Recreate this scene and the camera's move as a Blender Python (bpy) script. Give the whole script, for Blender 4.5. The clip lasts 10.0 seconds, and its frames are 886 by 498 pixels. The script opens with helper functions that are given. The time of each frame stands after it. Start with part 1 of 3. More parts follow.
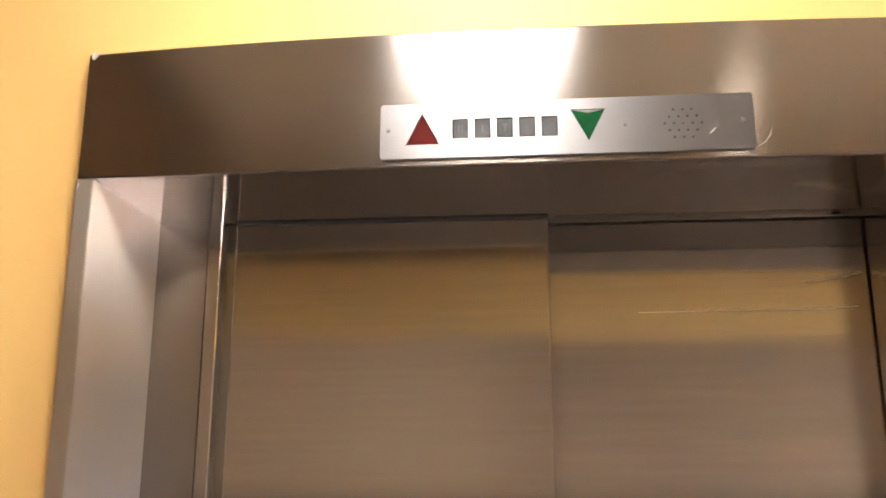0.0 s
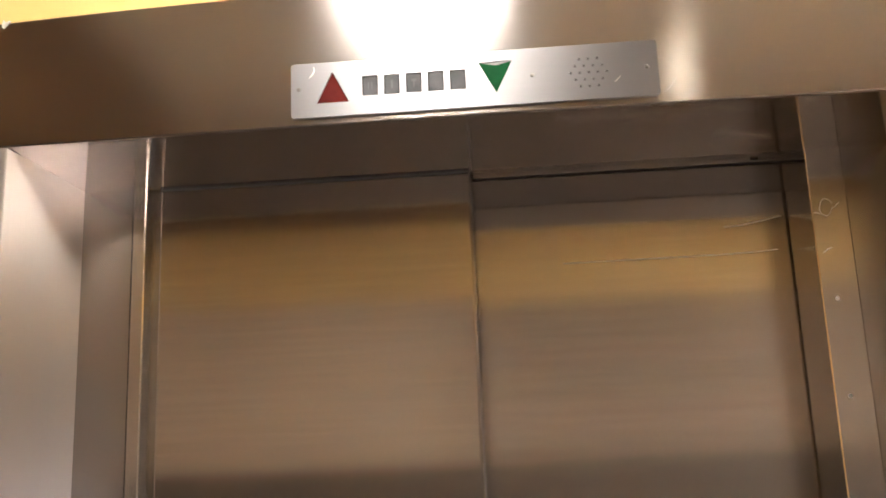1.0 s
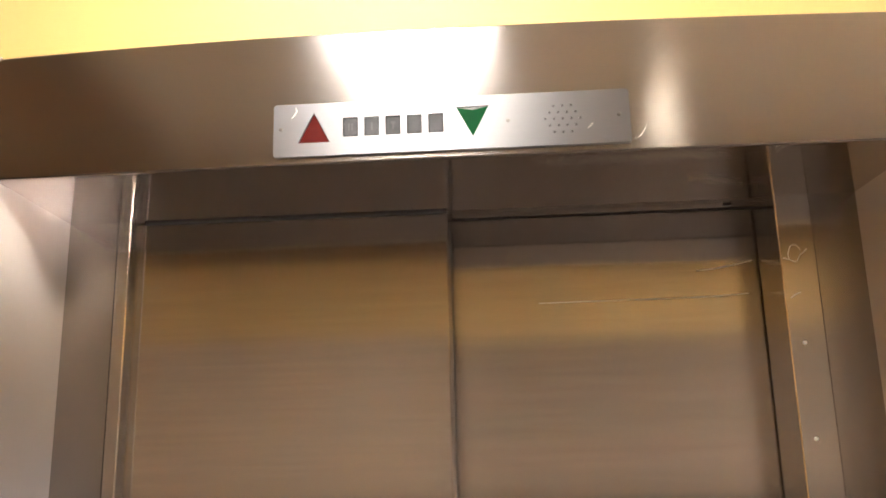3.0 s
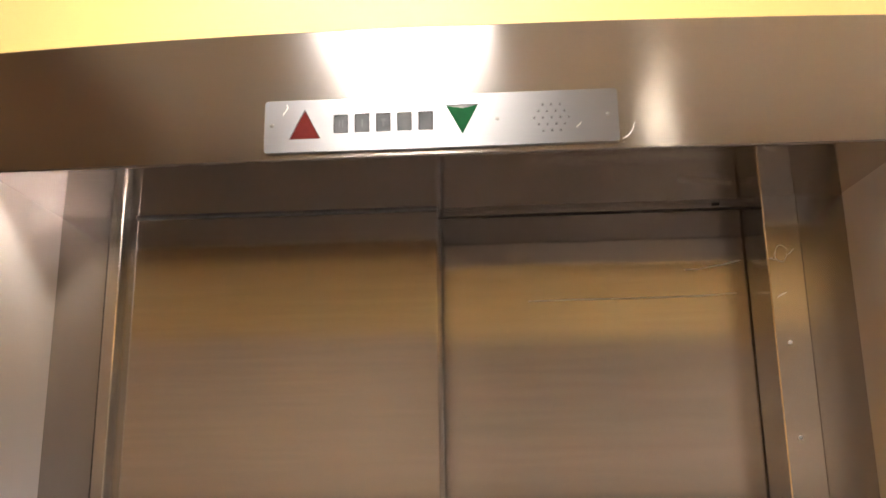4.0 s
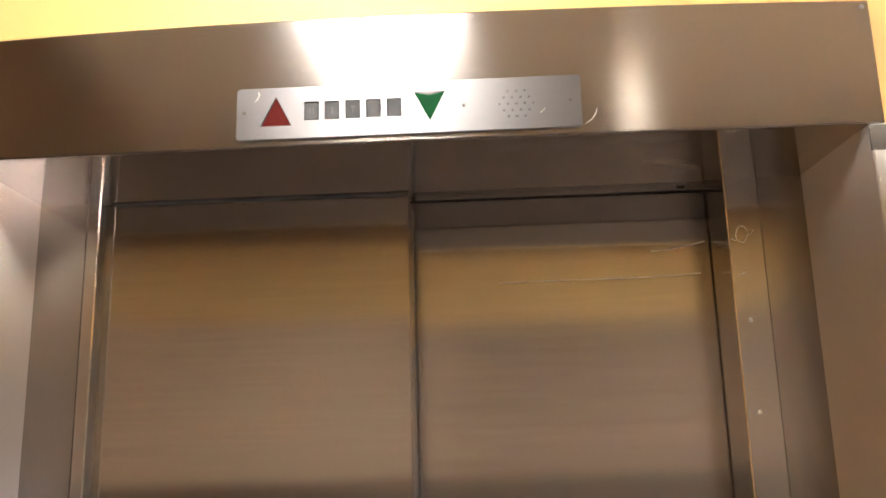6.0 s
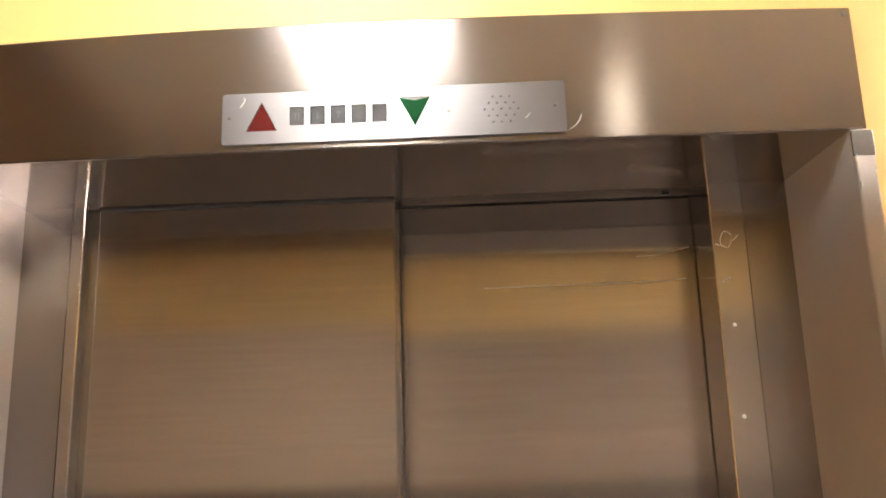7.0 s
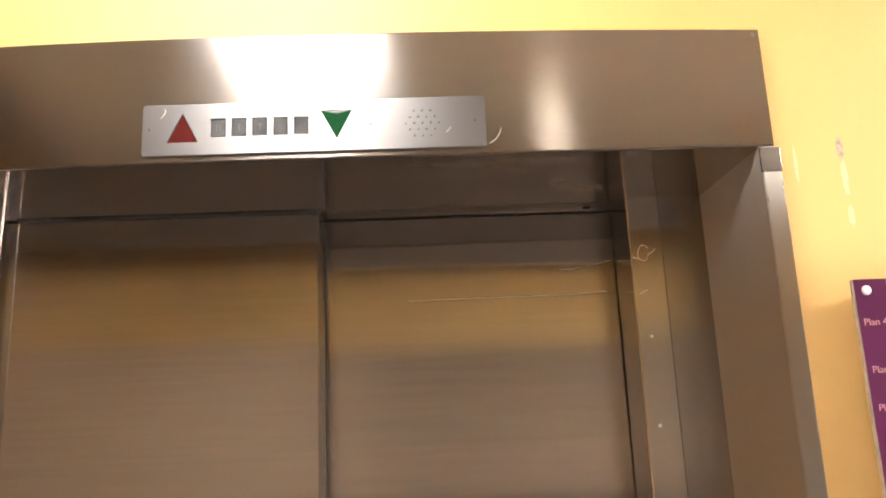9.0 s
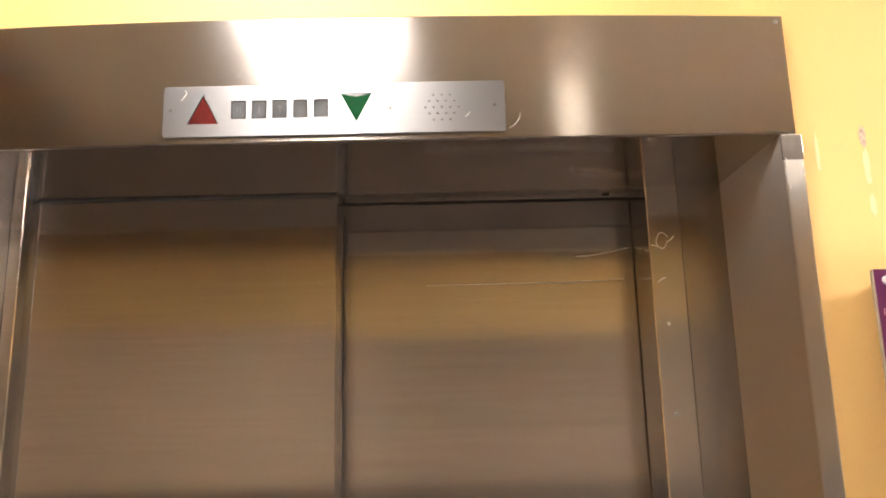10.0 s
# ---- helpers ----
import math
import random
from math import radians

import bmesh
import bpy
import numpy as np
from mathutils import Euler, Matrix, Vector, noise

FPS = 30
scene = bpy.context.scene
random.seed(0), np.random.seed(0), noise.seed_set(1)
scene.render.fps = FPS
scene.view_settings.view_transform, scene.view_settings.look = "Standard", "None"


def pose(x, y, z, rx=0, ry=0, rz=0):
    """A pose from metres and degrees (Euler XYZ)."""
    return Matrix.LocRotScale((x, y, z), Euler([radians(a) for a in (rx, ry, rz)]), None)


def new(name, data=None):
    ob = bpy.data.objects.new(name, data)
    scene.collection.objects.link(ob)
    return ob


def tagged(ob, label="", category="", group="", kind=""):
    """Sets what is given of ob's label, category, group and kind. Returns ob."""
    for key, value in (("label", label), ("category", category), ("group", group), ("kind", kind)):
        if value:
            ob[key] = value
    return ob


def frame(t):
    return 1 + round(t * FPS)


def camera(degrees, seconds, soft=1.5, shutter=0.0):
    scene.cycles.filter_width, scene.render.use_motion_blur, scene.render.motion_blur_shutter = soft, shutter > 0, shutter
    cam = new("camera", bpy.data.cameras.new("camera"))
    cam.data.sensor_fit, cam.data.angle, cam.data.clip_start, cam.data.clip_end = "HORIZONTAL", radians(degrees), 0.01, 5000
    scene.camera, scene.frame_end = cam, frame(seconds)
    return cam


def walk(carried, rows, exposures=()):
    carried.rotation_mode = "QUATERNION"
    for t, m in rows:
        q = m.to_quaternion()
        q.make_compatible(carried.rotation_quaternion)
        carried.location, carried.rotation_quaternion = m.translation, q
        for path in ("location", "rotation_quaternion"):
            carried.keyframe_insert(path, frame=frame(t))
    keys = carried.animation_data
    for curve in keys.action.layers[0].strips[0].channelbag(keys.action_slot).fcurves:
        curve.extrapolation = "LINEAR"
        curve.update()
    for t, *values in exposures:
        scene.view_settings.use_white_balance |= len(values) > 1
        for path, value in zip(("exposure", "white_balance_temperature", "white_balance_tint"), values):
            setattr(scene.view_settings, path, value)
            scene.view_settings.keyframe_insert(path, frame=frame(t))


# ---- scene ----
cam = camera(50.0, 10.0, soft=1.8)
# seconds, x, y, z in metres, then the turns in degrees
ROWS = [
    (0.0, 0.1815, -1.1282, 1.7016, 104.517, 0.002, 5.151),
    (0.2, 0.2032, -1.1307, 1.7007, 104.028, 0.833, 5.296),
    (0.5, 0.2212, -1.1246, 1.6917, 104.405, 1.336, 5.261),
    (0.7, 0.2368, -1.1236, 1.6845, 104.322, 1.966, 4.812),
    (1.0, 0.2682, -1.1312, 1.6775, 102.688, 2.222, 4.602),
    (1.2, 0.2775, -1.1375, 1.6767, 102.305, 2.781, 4.481),
    (1.5, 0.2894, -1.1470, 1.6743, 102.222, 2.166, 3.801),
    (2.0, 0.2863, -1.1521, 1.6859, 102.823, 1.723, 4.029),
    (2.5, 0.2859, -1.1580, 1.6774, 104.255, 1.460, 4.256),
    (2.7, 0.2895, -1.1571, 1.6764, 104.571, 1.503, 4.135),
    (3.8, 0.3000, -1.1643, 1.6701, 104.890, 0.606, 3.636),
    (4.0, 0.3053, -1.1653, 1.6681, 104.792, 0.814, 3.678),
    (4.5, 0.3109, -1.1790, 1.6519, 104.550, 0.773, 3.387),
    (5.0, 0.3176, -1.1857, 1.6556, 103.915, 1.164, 3.192),
    (5.2, 0.3217, -1.1860, 1.6578, 103.791, 1.259, 3.150),
    (6.3, 0.3335, -1.2025, 1.6550, 103.964, 1.640, 2.925),
    (6.5, 0.3324, -1.2040, 1.6547, 104.031, 1.763, 2.689),
    (7.0, 0.3385, -1.1987, 1.6510, 104.360, 1.591, 2.470),
    (7.5, 0.3423, -1.1998, 1.6476, 104.370, 1.663, 2.377),
    (8.0, 0.3565, -1.2107, 1.6448, 104.334, 1.188, 1.489),
    (8.2, 0.3694, -1.2194, 1.6450, 104.326, 1.694, 0.337),
    (8.3, 0.3759, -1.2235, 1.6430, 104.478, 1.714, -0.343),
    (8.5, 0.3836, -1.2160, 1.6409, 105.040, 2.182, -0.705),
    (9.0, 0.3687, -1.2087, 1.6396, 105.306, 2.308, -0.879),
    (9.5, 0.3675, -1.2118, 1.6395, 105.286, 1.431, -0.531),
    (10.0, 0.3693, -1.2085, 1.6335, 104.652, 1.322, 0.004),
]
walk(cam, [(t, pose(x, y, z, rx, ry, rz)) for t, x, y, z, rx, ry, rz in ROWS],
     exposures=((0.0, -0.02, 6150, 10), (2.0, 0.06, 6150, 10), (10.0, 0.06, 6150, 10)))

# ---- light ----
world = bpy.data.worlds.new("dim_indoor")
world.use_nodes = True
world.node_tree.nodes["Background"].inputs[0].default_value = (0.9, 0.75, 0.55, 1)
world.node_tree.nodes["Background"].inputs[1].default_value = 0.02
scene.world = world
LAMP_POWER = 60.0


# ---- materials ----
def material(name):
    m = bpy.data.materials.new(name)
    m.use_nodes = True
    nodes, links = m.node_tree.nodes, m.node_tree.links
    return m, nodes, links, nodes["Principled BSDF"]


def stretched_noise(nodes, links, scale, stretch, detail=4.0):
    """A noise in object space, drawn out along one axis."""
    co = nodes.new("ShaderNodeTexCoord")
    mp = nodes.new("ShaderNodeMapping")
    mp.inputs["Scale"].default_value = stretch
    nz = nodes.new("ShaderNodeTexNoise")
    nz.inputs["Scale"].default_value = scale
    nz.inputs["Detail"].default_value = detail
    links.new(co.outputs["Object"], mp.inputs["Vector"])
    links.new(mp.outputs["Vector"], nz.inputs["Vector"])
    return nz


def spread(nodes, links, source, low, high):
    r = nodes.new("ShaderNodeMapRange")
    r.inputs["From Min"].default_value, r.inputs["From Max"].default_value = 0.3, 0.7
    r.inputs["To Min"].default_value, r.inputs["To Max"].default_value = low, high
    links.new(source, r.inputs["Value"])
    return r.outputs["Result"]


def tint(nodes, links, source, a, b):
    r = nodes.new("ShaderNodeValToRGB")
    r.color_ramp.elements[0].position, r.color_ramp.elements[1].position = 0.3, 0.7
    r.color_ramp.elements[0].color, r.color_ramp.elements[1].color = (*a, 1), (*b, 1)
    links.new(source, r.inputs["Fac"])
    return r.outputs["Color"]


def brushed_steel(name, grain, rough, aniso, base=(0.61, 0.562, 0.525), wavy=0.0008, sheet_run=(1, 1, 1), streaks=0.98, micro=0.0):
    """Stainless steel sheet. grain: how the noise is drawn out, small along the brushing; wavy: how far the sheet is out of flat."""
    m, nodes, links, b = material(name)
    fine = stretched_noise(nodes, links, 90.0, grain, 2.0)
    wide = stretched_noise(nodes, links, 2.2, (1, 1, 1), 3.0)
    smear = stretched_noise(nodes, links, 9.0, (1, 1, 1.6), 5.0)
    sheet = stretched_noise(nodes, links, 3.6, sheet_run, 1.0)
    streak = nodes.new("ShaderNodeMix")
    streak.data_type, streak.blend_type = "RGBA", "MULTIPLY"
    streak.inputs["Factor"].default_value = 1.0
    links.new(tint(nodes, links, wide.outputs["Fac"], [c * 0.96 for c in base], [min(1, c * 1.04) for c in base]), streak.inputs["A"])
    links.new(tint(nodes, links, fine.outputs["Fac"], (streaks, streaks, streaks), (1, 1, 1)), streak.inputs["B"])
    links.new(streak.outputs["Result"], b.inputs["Base Color"])
    mix = nodes.new("ShaderNodeMath")
    mix.operation = "ADD"
    links.new(spread(nodes, links, fine.outputs["Fac"], -0.005, 0.005), mix.inputs[0])
    links.new(spread(nodes, links, smear.outputs["Fac"], rough - 0.007, rough + 0.007), mix.inputs[1])
    links.new(mix.outputs[0], b.inputs["Roughness"])
    b.inputs["Metallic"].default_value = 1.0
    b.inputs["Anisotropic"].default_value = aniso
    tg = nodes.new("ShaderNodeTangent")
    tg.direction_type = "UV_MAP"
    tg.uv_map = "grain"
    links.new(tg.outputs["Tangent"], b.inputs["Tangent"])
    bump = nodes.new("ShaderNodeBump")
    bump.inputs["Strength"].default_value = 1.0
    bump.inputs["Distance"].default_value = wavy
    links.new(sheet.outputs["Fac"], bump.inputs["Height"])
    last = bump
    if micro:
        lines = stretched_noise(nodes, links, 6.0, (1.0, 1.0, 22.0), 2.0)
        last = nodes.new("ShaderNodeBump")
        last.inputs["Strength"].default_value = 1.0
        last.inputs["Distance"].default_value = micro
        links.new(lines.outputs["Fac"], last.inputs["Height"])
        links.new(bump.outputs["Normal"], last.inputs["Normal"])
    links.new(last.outputs["Normal"], b.inputs["Normal"])
    return m


def plain(name, colour, rough=0.5, metal=0.0, vary=0.08, scale=30.0, relief=0.05, distance=0.001):
    m, nodes, links, b = material(name)
    nz = stretched_noise(nodes, links, scale, (1, 1, 1), 5.0)
    links.new(tint(nodes, links, nz.outputs["Fac"], [c * (1 - vary) for c in colour], [min(1, c * (1 + vary)) for c in colour]), b.inputs["Base Color"])
    b.inputs["Roughness"].default_value = rough
    b.inputs["Metallic"].default_value = metal
    bump = nodes.new("ShaderNodeBump")
    bump.inputs["Strength"].default_value = relief
    bump.inputs["Distance"].default_value = distance
    links.new(nz.outputs["Fac"], bump.inputs["Height"])
    links.new(bump.outputs["Normal"], b.inputs["Normal"])
    return m


def painted_wall(name, colour):
    """Emulsion paint: roller stipple, slow change of tone, faint scuffs."""
    m, nodes, links, b = material(name)
    slow = stretched_noise(nodes, links, 1.6, (1, 1, 1), 4.0)
    stipple = stretched_noise(nodes, links, 260.0, (1, 1, 1), 3.0)
    links.new(tint(nodes, links, slow.outputs["Fac"], [c * 0.95 for c in colour], [min(1, c * 1.04) for c in colour]), b.inputs["Base Color"])
    links.new(spread(nodes, links, slow.outputs["Fac"], 0.5, 0.62), b.inputs["Roughness"])
    bump = nodes.new("ShaderNodeBump")
    bump.inputs["Strength"].default_value = 0.12
    bump.inputs["Distance"].default_value = 0.0006
    links.new(stipple.outputs["Fac"], bump.inputs["Height"])
    links.new(bump.outputs["Normal"], b.inputs["Normal"])
    return m


def lens(name, colour, glow=0.0):
    m, nodes, links, b = material(name)
    nz = stretched_noise(nodes, links, 40.0, (1, 1, 1), 3.0)
    links.new(tint(nodes, links, nz.outputs["Fac"], [c * 0.8 for c in colour], [min(1, c * 1.15) for c in colour]), b.inputs["Base Color"])
    b.inputs["Roughness"].default_value = 0.55
    b.inputs["Specular IOR Level"].default_value = 0.08
    if glow:
        b.inputs["Emission Color"].default_value = (*colour, 1)
        b.inputs["Emission Strength"].default_value = glow
    return m


def lamp_glow(name, colour, power):
    m, nodes, links, b = material(name)
    b.inputs["Base Color"].default_value = (0.9, 0.9, 0.88, 1)
    b.inputs["Emission Color"].default_value = (*colour, 1)
    b.inputs["Emission Strength"].default_value = power
    return m


def glass(name):
    m, nodes, links, b = material(name)
    b.inputs["Base Color"].default_value = (0.97, 0.98, 0.98, 1)
    b.inputs["Roughness"].default_value = 0.02
    b.inputs["Transmission Weight"].default_value = 1.0
    b.inputs["IOR"].default_value = 1.45
    return m


STEEL_HEADER = brushed_steel("steel_brushed_sideways", (0.03, 1, 6.0), 0.165, 0.84, wavy=0.003, streaks=0.93, micro=0.00005)
STEEL_SOFFIT = brushed_steel("steel_dull_underside", (0.03, 6.0, 1.0), 0.11, 0.3, wavy=0.0005)
STEEL_JAMB = brushed_steel("steel_brushed_jamb", (6.0, 6.0, 0.03), 0.40, 1.0)
STEEL_POST = brushed_steel("steel_brushed_post", (6.0, 6.0, 0.03), 0.19, 0.9, (0.55, 0.51, 0.47), wavy=0.00015)
# Base darkened to stand in for the dim soffit reflection and seam shade.
STEEL_DARKENED = brushed_steel("steel_darkened_infill", (6.0, 6.0, 0.03), 0.20, 0.9, (0.40, 0.37, 0.34), wavy=0.00015)
STEEL_DOOR = brushed_steel("steel_brushed_door", (0.06, 1, 1.6), 0.145, 0.95, wavy=0.0003, sheet_run=(0.25, 1, 3.2), streaks=0.92)
STEEL_PLATE = brushed_steel("steel_satin_plate", (0.03, 1, 6.0), 0.33, 0.5, (0.285, 0.275, 0.288), wavy=0.0002)
BRIGHT = plain("scratched_metal", (0.92, 0.88, 0.82), 0.62, 0.9, 0.05, 80)
STUD = plain("stud_metal", (0.90, 0.87, 0.82), 0.42, 0.9, 0.1, 300)
SCREW = plain("screw_metal", (0.22, 0.205, 0.19), 0.5, 0.6, 0.1, 200)
YELLOW = painted_wall("yellow_wall_paint", (0.82, 0.525, 0.188))
OCHRE = painted_wall("ochre_wall_paint", (0.53, 0.415, 0.20))
# One taupe in a darkened and a brightened copy, for uneven light.
TAUPE_DIM = painted_wall("taupe_paint_dim", (0.215, 0.184, 0.145))
TAUPE_LIT = painted_wall("taupe_paint_lit", (0.44, 0.382, 0.305))
DARK_BAND = painted_wall("dark_band_paint", (0.080, 0.069, 0.058))
LOW_WALL = painted_wall("lower_wall_paint", (0.105, 0.09, 0.076))
CEIL = painted_wall("ceiling_paint", (0.60, 0.545, 0.43))
FLOOR = plain("floor_vinyl", (0.085, 0.075, 0.066), 0.45, 0, 0.2, 9)
DARK = plain("shaft_dark", (0.015, 0.014, 0.013), 0.8, 0, 0.3, 10)
# Flat black for the shade inside gaps, slots and holes.
GAP_BLACK = plain("black_gap", (0.045, 0.040, 0.035), 0.7, 0, 0.2, 40)
RED = lens("red_lens", (0.085, 0.007, 0.005))
GREEN = lens("green_lens", (0.002, 0.06, 0.016))
GREY_LENS = lens("grey_lens", (0.098, 0.098, 0.103))
FACET = plain("facet_grey", (0.26, 0.255, 0.25), 0.5)
DIGIT = lens("pale_digit", (0.130, 0.130, 0.136))
LENS_EDGE = lens("lens_edge", (0.035, 0.032, 0.030))
PLUM = plain("plum_acrylic", (0.088, 0.0095, 0.056), 0.3, 0, 0.06, 20)
CREAM = plain("cream_acrylic", (0.68, 0.60, 0.46), 0.4, 0, 0.04, 20)
ACRYLIC_EDGE = plain("acrylic_edge", (0.33, 0.26, 0.19), 0.35, 0, 0.2, 60)
TEXT = plain("engraved_letter", (0.55, 0.30, 0.30), 0.5)
CAP = plain("cap_white", (0.78, 0.76, 0.76), 0.3, 0, 0.05, 60)
PLASTER = plain("bare_plaster", (0.55, 0.40, 0.30), 0.9, 0, 0.35, 160, 0.5, 0.002)
SCUFF = plain("scuff_pale", (0.86, 0.62, 0.33), 0.7, 0, 0.08, 90)
GLUE = plain("glue_residue", (0.62, 0.57, 0.50), 0.6, 0, 0.2, 120)
LAMP_FRAME = plain("lamp_frame_white", (0.8, 0.79, 0.76), 0.4)
LAMP_GLOW = lamp_glow("lamp_diffuser", (1.0, 0.90, 0.76), LAMP_POWER)
# Dim glow added beside the diffusers to soften their reflected edges.
SIDE_GLOW = lamp_glow("added_side_glow", (0.95, 0.90, 0.88), 0.10 * LAMP_POWER)
DAYLIGHT = lamp_glow("bright_day", (1.0, 0.95, 0.97), 42.0)
GLASS = glass("window_glass")
def stained_boards():
    """Stained wood, each board of its own tone."""
    m, nodes, links, b = material("stained_boards")
    geo = nodes.new("ShaderNodeNewGeometry")
    grain = stretched_noise(nodes, links, 30.0, (1, 0.06, 1), 4.0)
    mix = nodes.new("ShaderNodeMix")
    mix.data_type, mix.blend_type = "RGBA", "MULTIPLY"
    mix.inputs["Factor"].default_value = 1.0
    ramp = nodes.new("ShaderNodeValToRGB")
    ramp.color_ramp.elements[0].color, ramp.color_ramp.elements[1].color = (0.11, 0.062, 0.042, 1), (0.62, 0.47, 0.28, 1)
    links.new(geo.outputs["Random Per Island"], ramp.inputs["Fac"])
    links.new(ramp.outputs["Color"], mix.inputs["A"])
    links.new(tint(nodes, links, grain.outputs["Fac"], (0.7, 0.7, 0.7), (1, 1, 1)), mix.inputs["B"])
    links.new(mix.outputs["Result"], b.inputs["Base Color"])
    b.inputs["Roughness"].default_value = 0.45
    return m


BOARDS = stained_boards()
BAND_BROWN = plain("brown_band", (0.235, 0.19, 0.155), 0.5, 0, 0.15, 12)
DOWN_GLOW = lamp_glow("bulb_glow", (1.0, 0.88, 0.70), 15.0)
CEIL_DARK = plain("ceiling_dark", (0.07, 0.04, 0.025), 0.5, 0, 0.3, 12)


# ---- mesh helpers ----
def box(bm, x0, x1, y0, y1, z0, z1):
    r = bmesh.ops.create_cube(bm, size=1.0)
    bmesh.ops.scale(bm, vec=(x1 - x0, y1 - y0, z1 - z0), verts=r["verts"])
    bmesh.ops.translate(bm, vec=((x0 + x1) / 2, (y0 + y1) / 2, (z0 + z1) / 2), verts=r["verts"])
    return bm


def boxes(*dims, edge=0.0, cuts=2):
    bm = bmesh.new()
    for d in dims:
        box(bm, *d)
    if edge:
        bmesh.ops.bevel(bm, geom=bm.edges[:], offset=edge, segments=cuts, affect="EDGES", profile=0.6)
    return bm


def prism(points, z0, z1, edge=0.0, cuts=2):
    """A plan outline drawn up from z0 to z1."""
    bm = bmesh.new()
    low = [bm.verts.new((x, y, z0)) for x, y in points]
    high = [bm.verts.new((x, y, z1)) for x, y in points]
    n = len(points)
    bm.faces.new(low[::-1])
    bm.faces.new(high)
    for i in range(n):
        bm.faces.new((low[i], low[(i + 1) % n], high[(i + 1) % n], high[i]))
    bmesh.ops.recalc_face_normals(bm, faces=bm.faces[:])
    if edge:
        up = [e for e in bm.edges if abs(e.verts[0].co.z - e.verts[1].co.z) > 0.5 * (z1 - z0)]
        bmesh.ops.bevel(bm, geom=up, offset=edge, segments=cuts, affect="EDGES", profile=0.6)
    return bm


def front_prism(points, y_front, y_back, edge=0.0):
    """An outline in x and z, with a depth along y."""
    bm = bmesh.new()
    a = [bm.verts.new((x, y_front, z)) for x, z in points]
    b = [bm.verts.new((x, y_back, z)) for x, z in points]
    n = len(points)
    bm.faces.new(a)
    bm.faces.new(b[::-1])
    for i in range(n):
        bm.faces.new((a[i], b[i], b[(i + 1) % n], a[(i + 1) % n]))
    bmesh.ops.recalc_face_normals(bm, faces=bm.faces[:])
    if edge:
        bmesh.ops.bevel(bm, geom=bm.edges[:], offset=edge, segments=2, affect="EDGES", profile=0.6)
    return bm


def disc(bm, x, y, z, radius, depth, dome=0.0, sides=20):
    """A round head on a wall face that looks along -y."""
    rings = [(radius, 0.0), (radius, depth * 0.6), (radius * 0.8, depth), (0.0, depth + dome)]
    last = None
    for r, d in rings:
        if r == 0.0:
            tip = bm.verts.new((x, y - d, z))
            for i in range(sides):
                bm.faces.new((last[i], last[(i + 1) % sides], tip))
            break
        ring = [bm.verts.new((x + r * math.cos(k * math.tau / sides), y - d, z + r * math.sin(k * math.tau / sides))) for k in range(sides)]
        if last:
            for i in range(sides):
                bm.faces.new((last[i], last[(i + 1) % sides], ring[(i + 1) % sides], ring[i]))
        last = ring
    bmesh.ops.recalc_face_normals(bm, faces=bm.faces[:])
    return bm


def ribbon(points, width, y):
    """A thin raised sliver along points in x and z, on a face that looks along -y."""
    bm = bmesh.new()
    rows = []
    for i, (x, z) in enumerate(points):
        x0, z0 = points[max(i - 1, 0)]
        x1, z1 = points[min(i + 1, len(points) - 1)]
        d = math.hypot(x1 - x0, z1 - z0) or 1.0
        nx, nz = -(z1 - z0) / d, (x1 - x0) / d
        w = width * (0.35 + 0.65 * math.sin(math.pi * (i + 0.5) / len(points)))
        rows.append([bm.verts.new((x + nx * w / 2, y, z + nz * w / 2)), bm.verts.new((x, y - width * 0.35, z)), bm.verts.new((x - nx * w / 2, y, z - nz * w / 2))])
    for a, b in zip(rows, rows[1:]):
        bm.faces.new((a[0], a[1], b[1], b[0]))
        bm.faces.new((a[1], a[2], b[2], b[1]))
    bmesh.ops.recalc_face_normals(bm, faces=bm.faces[:])
    return bm


def grain_uv(bm, along):
    """The map whose u runs across the brushing. along: 'side' for brushing along x, 'up' for brushing along z."""
    uv = bm.loops.layers.uv.new("grain")
    for f in bm.faces:
        n = f.normal
        for l in f.loops:
            x, y, z = l.vert.co
            if along == "side":
                l[uv].uv = (y, x) if abs(n.z) > 0.7 else (z, x + 0.7 * y)
            else:
                if abs(n.z) > 0.7:
                    l[uv].uv = (x, y)
                else:
                    t = Vector((n.y, -n.x, 0))
                    l[uv].uv = (t.x * x + t.y * y, z)


def solid(name, bm, mat, parent=None, label="", grain="", smooth=True):
    me = bpy.data.meshes.new(name)
    bm.normal_update()
    if grain:
        grain_uv(bm, grain)
    bm.to_mesh(me)
    bm.free()
    me.materials.append(mat)
    if smooth:
        me.shade_smooth()
        me.set_sharp_from_angle(angle=radians(11))
    ob = new(name, me)
    if parent:
        ob.parent = parent
    if label:
        tagged(ob, label)
    return ob


part = solid


def thing(name, place, label, category, group=""):
    ob = new(name)
    ob.empty_display_size = 0.05
    ob.location = place
    tagged(ob, label, category, group)
    return ob


def put(ob, parent):
    """Makes ob, built in world places, a part of parent."""
    ob.parent = parent
    ob.matrix_parent_inverse = Matrix.Translation(parent.location).inverted()
    return ob


# ---- plan of the lift entrance ----
HEAD_L, HEAD_R, HEAD_B, HEAD_T = -0.3980, 0.8590, 2.100, 2.2775
JAMB_LO, JAMB_LI, JAMB_RI, JAMB_RO = -0.4016, -0.3763, 0.8383, 0.8657
IN_L, IN_R, IN_Y = -0.3628, 0.8100, 0.1976
POST_L0, POST_L1, POST_R1, POST_R0 = -0.2886, -0.2669, 0.6929, 0.7449
LEAF_Y, BACK_LEAF_Y, SEAM = 0.2080, 0.3150, 0.2136
